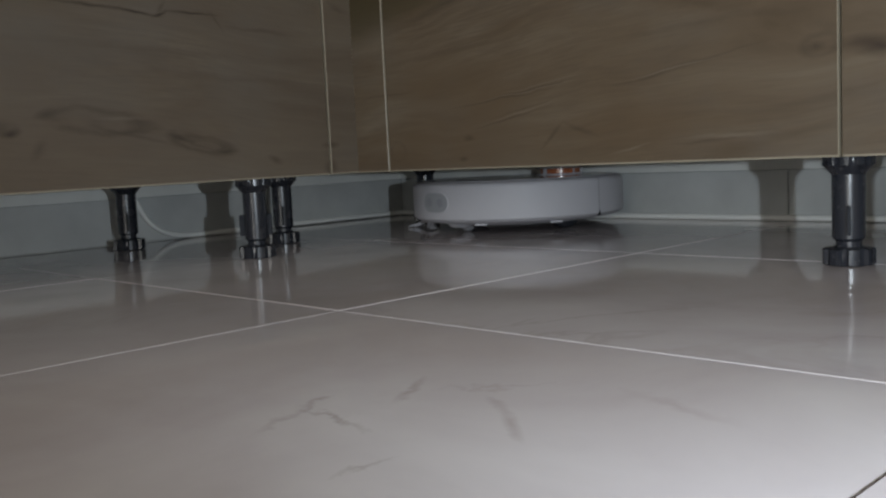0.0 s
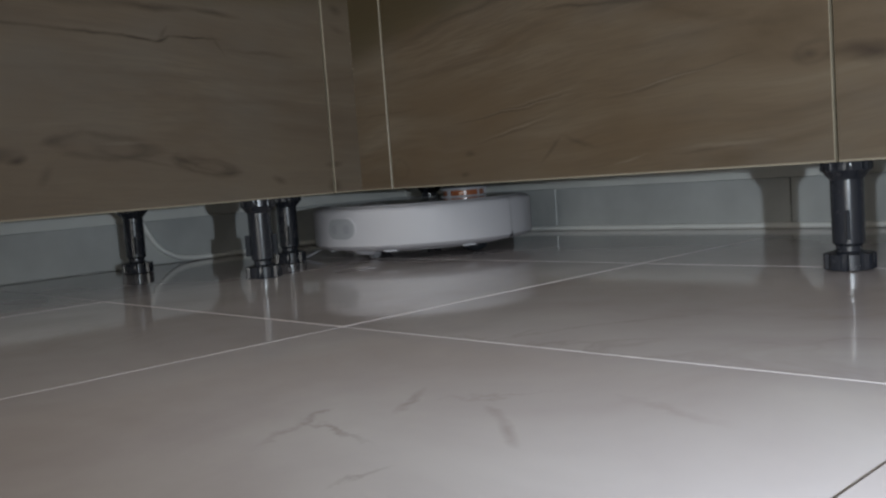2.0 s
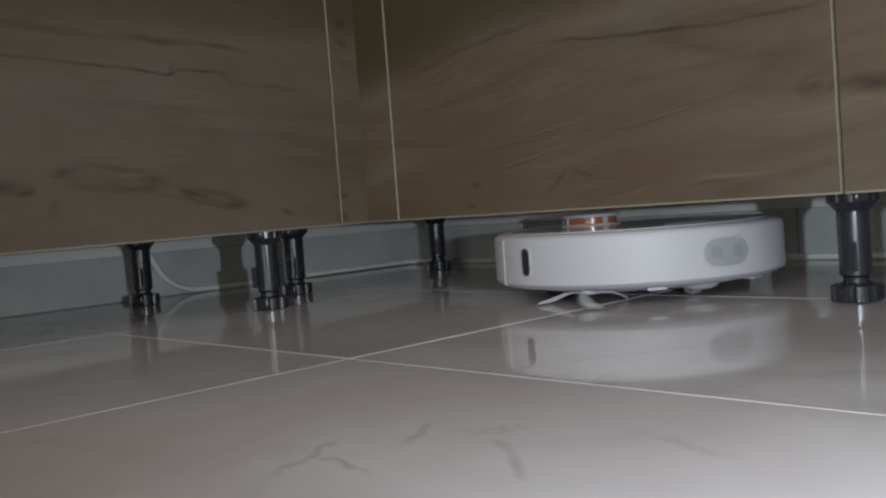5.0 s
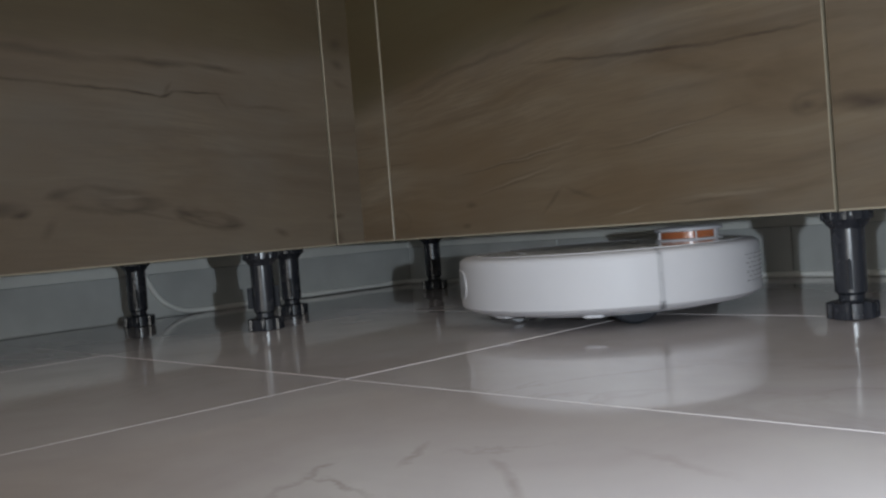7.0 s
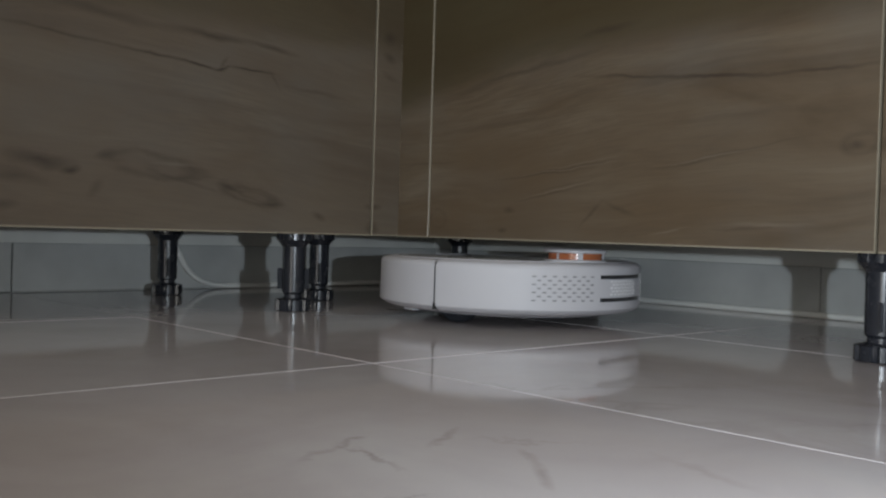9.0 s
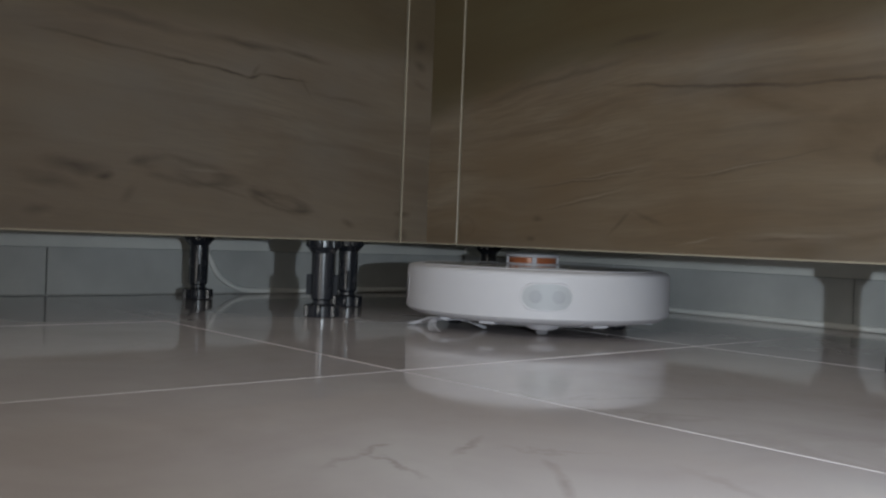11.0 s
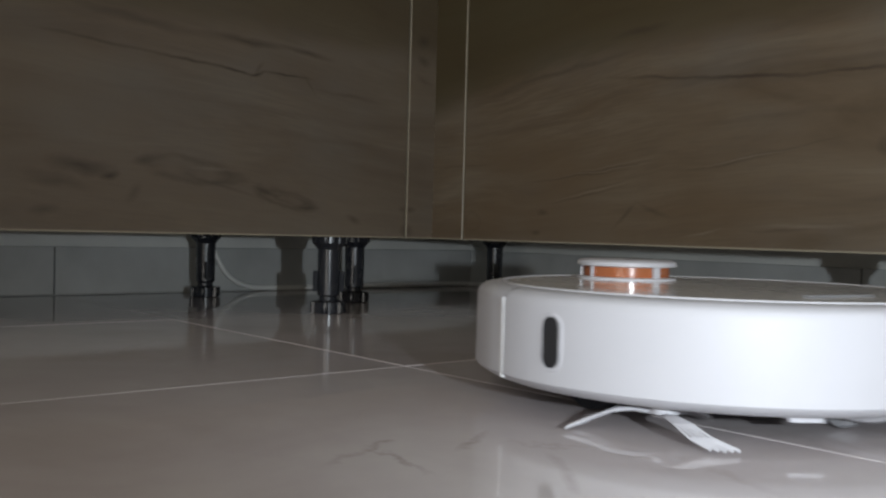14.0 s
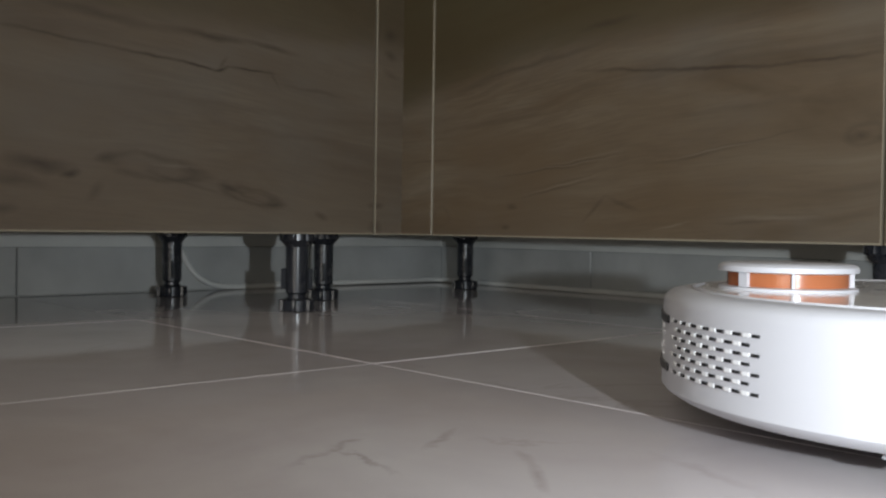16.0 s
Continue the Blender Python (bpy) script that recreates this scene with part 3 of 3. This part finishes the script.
    # charging slots at the rear and the small grille between them
    for z in (0.0365, 0.0640):
        part("charging_slot", bar_patch(0.094, z - 0.0022, z + 0.0022, 0.003, 0.0010, 180, 10), DARK, body, "dark horizontal slot")
    grille = bmesh.new()
    for row in range(5):
        for k in range(8):
            b = bar_patch(0.0042, 0.0418 + row * 0.0040, 0.0438 + row * 0.0040, 0.002, 0.0004, 180 + (k - 3.5) * 2.6 + (row % 2) * 1.3, 1)
            me = bpy.data.meshes.new("tmp")
            b.to_mesh(me)
            b.free()
            grille.from_mesh(me)
            bpy.data.meshes.remove(me)
    tagged(part("rear_grille", grille, WHITE_GLOSS, body), kind="stuff")
    # laser tower behind the middle
    ty = -0.101

    def at_tower(bm):
        bmesh.ops.translate(bm, verts=bm.verts, vec=(0, ty, 0))
        return bm
    tower = part("laser_tower", at_tower(lathe([(0.0, zt), (0.0395, zt), (0.0392, zt + 0.002), (0.036, zt + 0.0025), (0.0, zt + 0.0025)], 48)), WHITE, robot, "white laser tower base", True)
    part("laser_window", at_tower(lathe([(0.0345, zt + 0.002), (0.0345, zt + 0.0125)], 48)), ORANGE, tower, "orange translucent band", True)
    part("cap", at_tower(lathe([(0.0, zt + 0.0164), (0.034, zt + 0.0162), (0.0377, zt + 0.0155), (0.0396, zt + 0.0141), (0.0398, zt + 0.0112), (0.036, zt + 0.0106), (0.0, zt + 0.0106)], 56)), WHITE, tower, "round white cap", True)
    for a, wide in ((0, 0.006), (132, 0.006), (-134, 0.006), (85, 0.0016), (-88, 0.0016)):
        b = box((-wide / 2, -0.002, zt + 0.0005), (wide / 2, 0.0012, zt + 0.0125))
        wrap(b, 0.0358)
        part("post", at_tower(turn(b, a)), WHITE, tower)
    # button strip on the cover
    part("button", box((-0.030, 0.100, zt + 0.0006), (0.030, 0.106, zt + 0.0016), 0.0004), GREY, robot)
    # wheels
    for s in (-1, 1):
        w = lathe([(0.0, -0.009), (0.030, -0.009), (0.0325, -0.006), (0.0325, 0.006), (0.030, 0.009), (0.0, 0.009)], 36)
        bmesh.ops.rotate(w, verts=w.verts, cent=(0, 0, 0), matrix=Matrix.Rotation(radians(90), 3, "Y"))
        bmesh.ops.translate(w, verts=w.verts, vec=(s * 0.108, 0.0, 0.0325))
        part("wheel", w, LEG_ROUGH, robot, "black rubber wheel", True)
    c = lathe([(0.0, -0.007), (0.0085, -0.007), (0.010, -0.005), (0.010, 0.005), (0.0085, 0.007), (0.0, 0.007)], 28)
    bmesh.ops.rotate(c, verts=c.verts, cent=(0, 0, 0), matrix=Matrix.Rotation(radians(90), 3, "Y"))
    bmesh.ops.translate(c, verts=c.verts, vec=(0, 0.110, 0.0102))
    part("caster", c, GREY, robot, "small grey front caster", True)
    part("caster_housing", lathe_at([(0.0, 0.0072), (0.012, 0.0076), (0.018, 0.0095), (0.024, 0.0158)], (0, 0.122), 32), WHITE, robot, "", True)
    for a in (26, -26, 70, -112):
        part("cliff_sensor", bar_patch(0.022, 0.0136, 0.0165, 0.030, -0.0180, a, 3), GREY if a == -112 else WHITE, robot)


def lathe_at(profile, xy, steps):
    bm = lathe(profile, steps)
    bmesh.ops.translate(bm, verts=bm.verts, vec=(xy[0], xy[1], 0))
    return bm


def dice(bm):
    """Cuts a wide patch upright so that it can bend round the drum."""
    for k in range(-6, 7):
        geom = list(bm.verts) + list(bm.edges) + list(bm.faces)
        bmesh.ops.bisect_plane(bm, geom=geom, plane_co=(k * 0.0047, 0, 0), plane_no=(1, 0, 0))
    return bm


def ring_patch(width, height, proud):
    """A thin moulded frame round an oval window."""
    bm = bmesh.new()
    rows = []
    for grow, y in ((-0.0030, 0.0008), (-0.0014, proud), (0.0, proud), (0.0012, -0.0004)):
        w, h = width + 2 * grow, height + 2 * grow
        r = min(w, h) / 2
        ring = []
        for i in range(64):
            a = 2 * math.pi * i / 64
            cx = (w / 2 - r) * (1 if math.cos(a) >= 0 else -1)
            cz = (h / 2 - r) * (1 if math.sin(a) >= 0 else -1)
            ring.append(bm.verts.new((cx + r * math.cos(a), y, 0.0500 + cz + r * math.sin(a))))
        rows.append(ring)
    for a, b in zip(rows, rows[1:]):
        for i in range(64):
            j = (i + 1) % 64
            bm.faces.new((a[i], a[j], b[j], b[i]))
    return bm


build_robot()


def build_brush():
    """Three white bristle arms on a hub, turning under the front edge."""
    hub = part("side_brush", lathe([(0.0, 0.0105), (0.006, 0.0105), (0.008, 0.012), (0.008, 0.017), (0.0, 0.017)], 24), WHITE, robot, "white three-armed side brush", True)
    for k in range(3):
        bm = bmesh.new()
        for s in range(5):
            off = (s - 2) * 0.0010
            path = [(0.006, 0.0118), (0.018, 0.0128), (0.029, 0.0112), (0.040, 0.0060), (0.049 - abs(off), 0.0018)]
            prev = None
            for i, (r, z) in enumerate(path):
                wide = 0.0010
                x = off * (1 + i * 0.7) - 0.0016 * i * i
                ring = [bm.verts.new((x + dx * wide, r, z + dz * wide)) for dx, dz in ((1, 0), (0, 1), (-1, 0), (0, -1))]
                if prev:
                    for q in range(4):
                        bm.faces.new((prev[q], prev[(q + 1) % 4], ring[(q + 1) % 4], ring[q]))
                prev = ring
        turn(bm, 120 * k)
        part("bristle_arm", bm, WHITE, hub)
    return hub


brush = build_brush()


# ---- skirting tiles and floor tiles ----
def skirting():
    base = thing("baseboard", pose(0, 0, 0), "low grey-blue glazed tile skirting along the walls", "skirting", kind="structure")
    west = [-1.715, -1.265, -0.815, -0.365, 0.205, NORTH - 0.001]
    west = [SOUTH + 0.002, -2.615, -2.165] + west
    for a, b in zip(west, west[1:]):
        part("skirting_tile", box((WEST + 0.001, a + 0.001, 0.001), (WEST + 0.010, b - 0.001, 0.077), 0.0012), SKIRT, base)
    north = [WEST + 0.011, -0.071, 0.379, 0.825, 1.275, 1.725, 2.175, 2.625, 3.075, EAST - 0.001]
    for a, b in zip(north, north[1:]):
        part("skirting_tile", box((a + 0.001, NORTH - 0.010, 0.001), (b - 0.001, NORTH - 0.001, 0.077), 0.0012), SKIRT, base)


def floor_tiles():
    floor = tagged(part("floor", box((WEST, SOUTH, -0.02), (EAST, NORTH, -0.0010)), GROUT), "glossy cream-grey stone-look floor tiles with pale joints", "floor", kind="structure")
    xs = [WEST + 0.001, -0.050, 0.406, 0.893] + [0.893 + 0.455 * k for k in range(1, 6)] + [EAST - 0.001]
    ys = [SOUTH + 0.001] + [-0.367 - 0.453 * k for k in range(6, 0, -1)] + [-0.367, 0.075, NORTH - 0.001]
    g = 0.0012
    for a, b in zip(xs, xs[1:]):
        for c, d in zip(ys, ys[1:]):
            # the eastern columns were laid a little proud of their neighbours
            lift = 0.0016 if a > 0.8 else random.uniform(-0.0002, 0.0002)
            part("floor_tile", box((a + g, c + g, -0.012), (b - g, d - g, lift), 0.0002, 1), TILE, floor)


skirting()
floor_tiles()

# seconds, place and heading of the robot
ROBOT_PATH = [
    (0, -0.0076, 0.3447, 172.8),
    (0.5, -0.0256, 0.2933, 169.0),
    (1, -0.0304, 0.2261, 152.8),
    (1.5, -0.0697, 0.1965, 152.6),
    (2, -0.0726, 0.1792, 182.2),
    (2.5, -0.0685, 0.1760, 227.4),
    (3, -0.0622, 0.1821, 266.9),
    (3.5, 0.0289, 0.1776, 272.8),
    (4, 0.1915, 0.1607, 272.6),
    (4.2, 0.2530, 0.1560, 272.4),
    (4.6, 0.3380, 0.1420, 266.0),
    (5.1, 0.3600, 0.1180, 243.0),
    (5.7, 0.3620, 0.0900, 216.0),
    (6.2, 0.3630, 0.0730, 199.0),
    (6.5, 0.3641, 0.0662, 185.6),
    (7, 0.3681, 0.0617, 139.8),
    (7.5, 0.3632, 0.0561, 98.0),
    (8, 0.2806, 0.0571, 92.7),
    (8.5, 0.2026, 0.0599, 91.7),
    (9, 0.1625, 0.0616, 97.8),
    (9.2, 0.1500, 0.0630, 99.0),
    (9.6, 0.1340, 0.0700, 106.0),
    (10.2, 0.1370, 0.0720, 160.0),
    (10.8, 0.1500, 0.0660, 216.0),
    (11.2, 0.1920, 0.0360, 232.0),
    (11.5, 0.2346, 0.0052, 232.4),
    (12, 0.3170, -0.0607, 231.1),
    (12.5, 0.3974, -0.1206, 232.9),
    (13, 0.4808, -0.1888, 232.3),
    (13.5, 0.5604, -0.2424, 243.0),
    (14, 0.6486, -0.2751, 258.0),
    (14.5, 0.7569, -0.3000, 269.3),
    (15, 0.8070, -0.2929, 294.6),
    (15.5, 0.8199, -0.2825, 309.1),
    (16, 0.8388, -0.2756, 300.6),
]


def motions():
    walk(robot, [(t, pose(x, y, 0.0006, 0, 0, a)) for t, x, y, a in ROBOT_PATH])
    # the side brush turns clockwise, about eight turns in ten seconds
    walk(brush, [(k * 0.1, pose(0.119, 0.080, 0, 0, 0, 23 - 27.8 * (k - 125))) for k in range(161)])


motions()
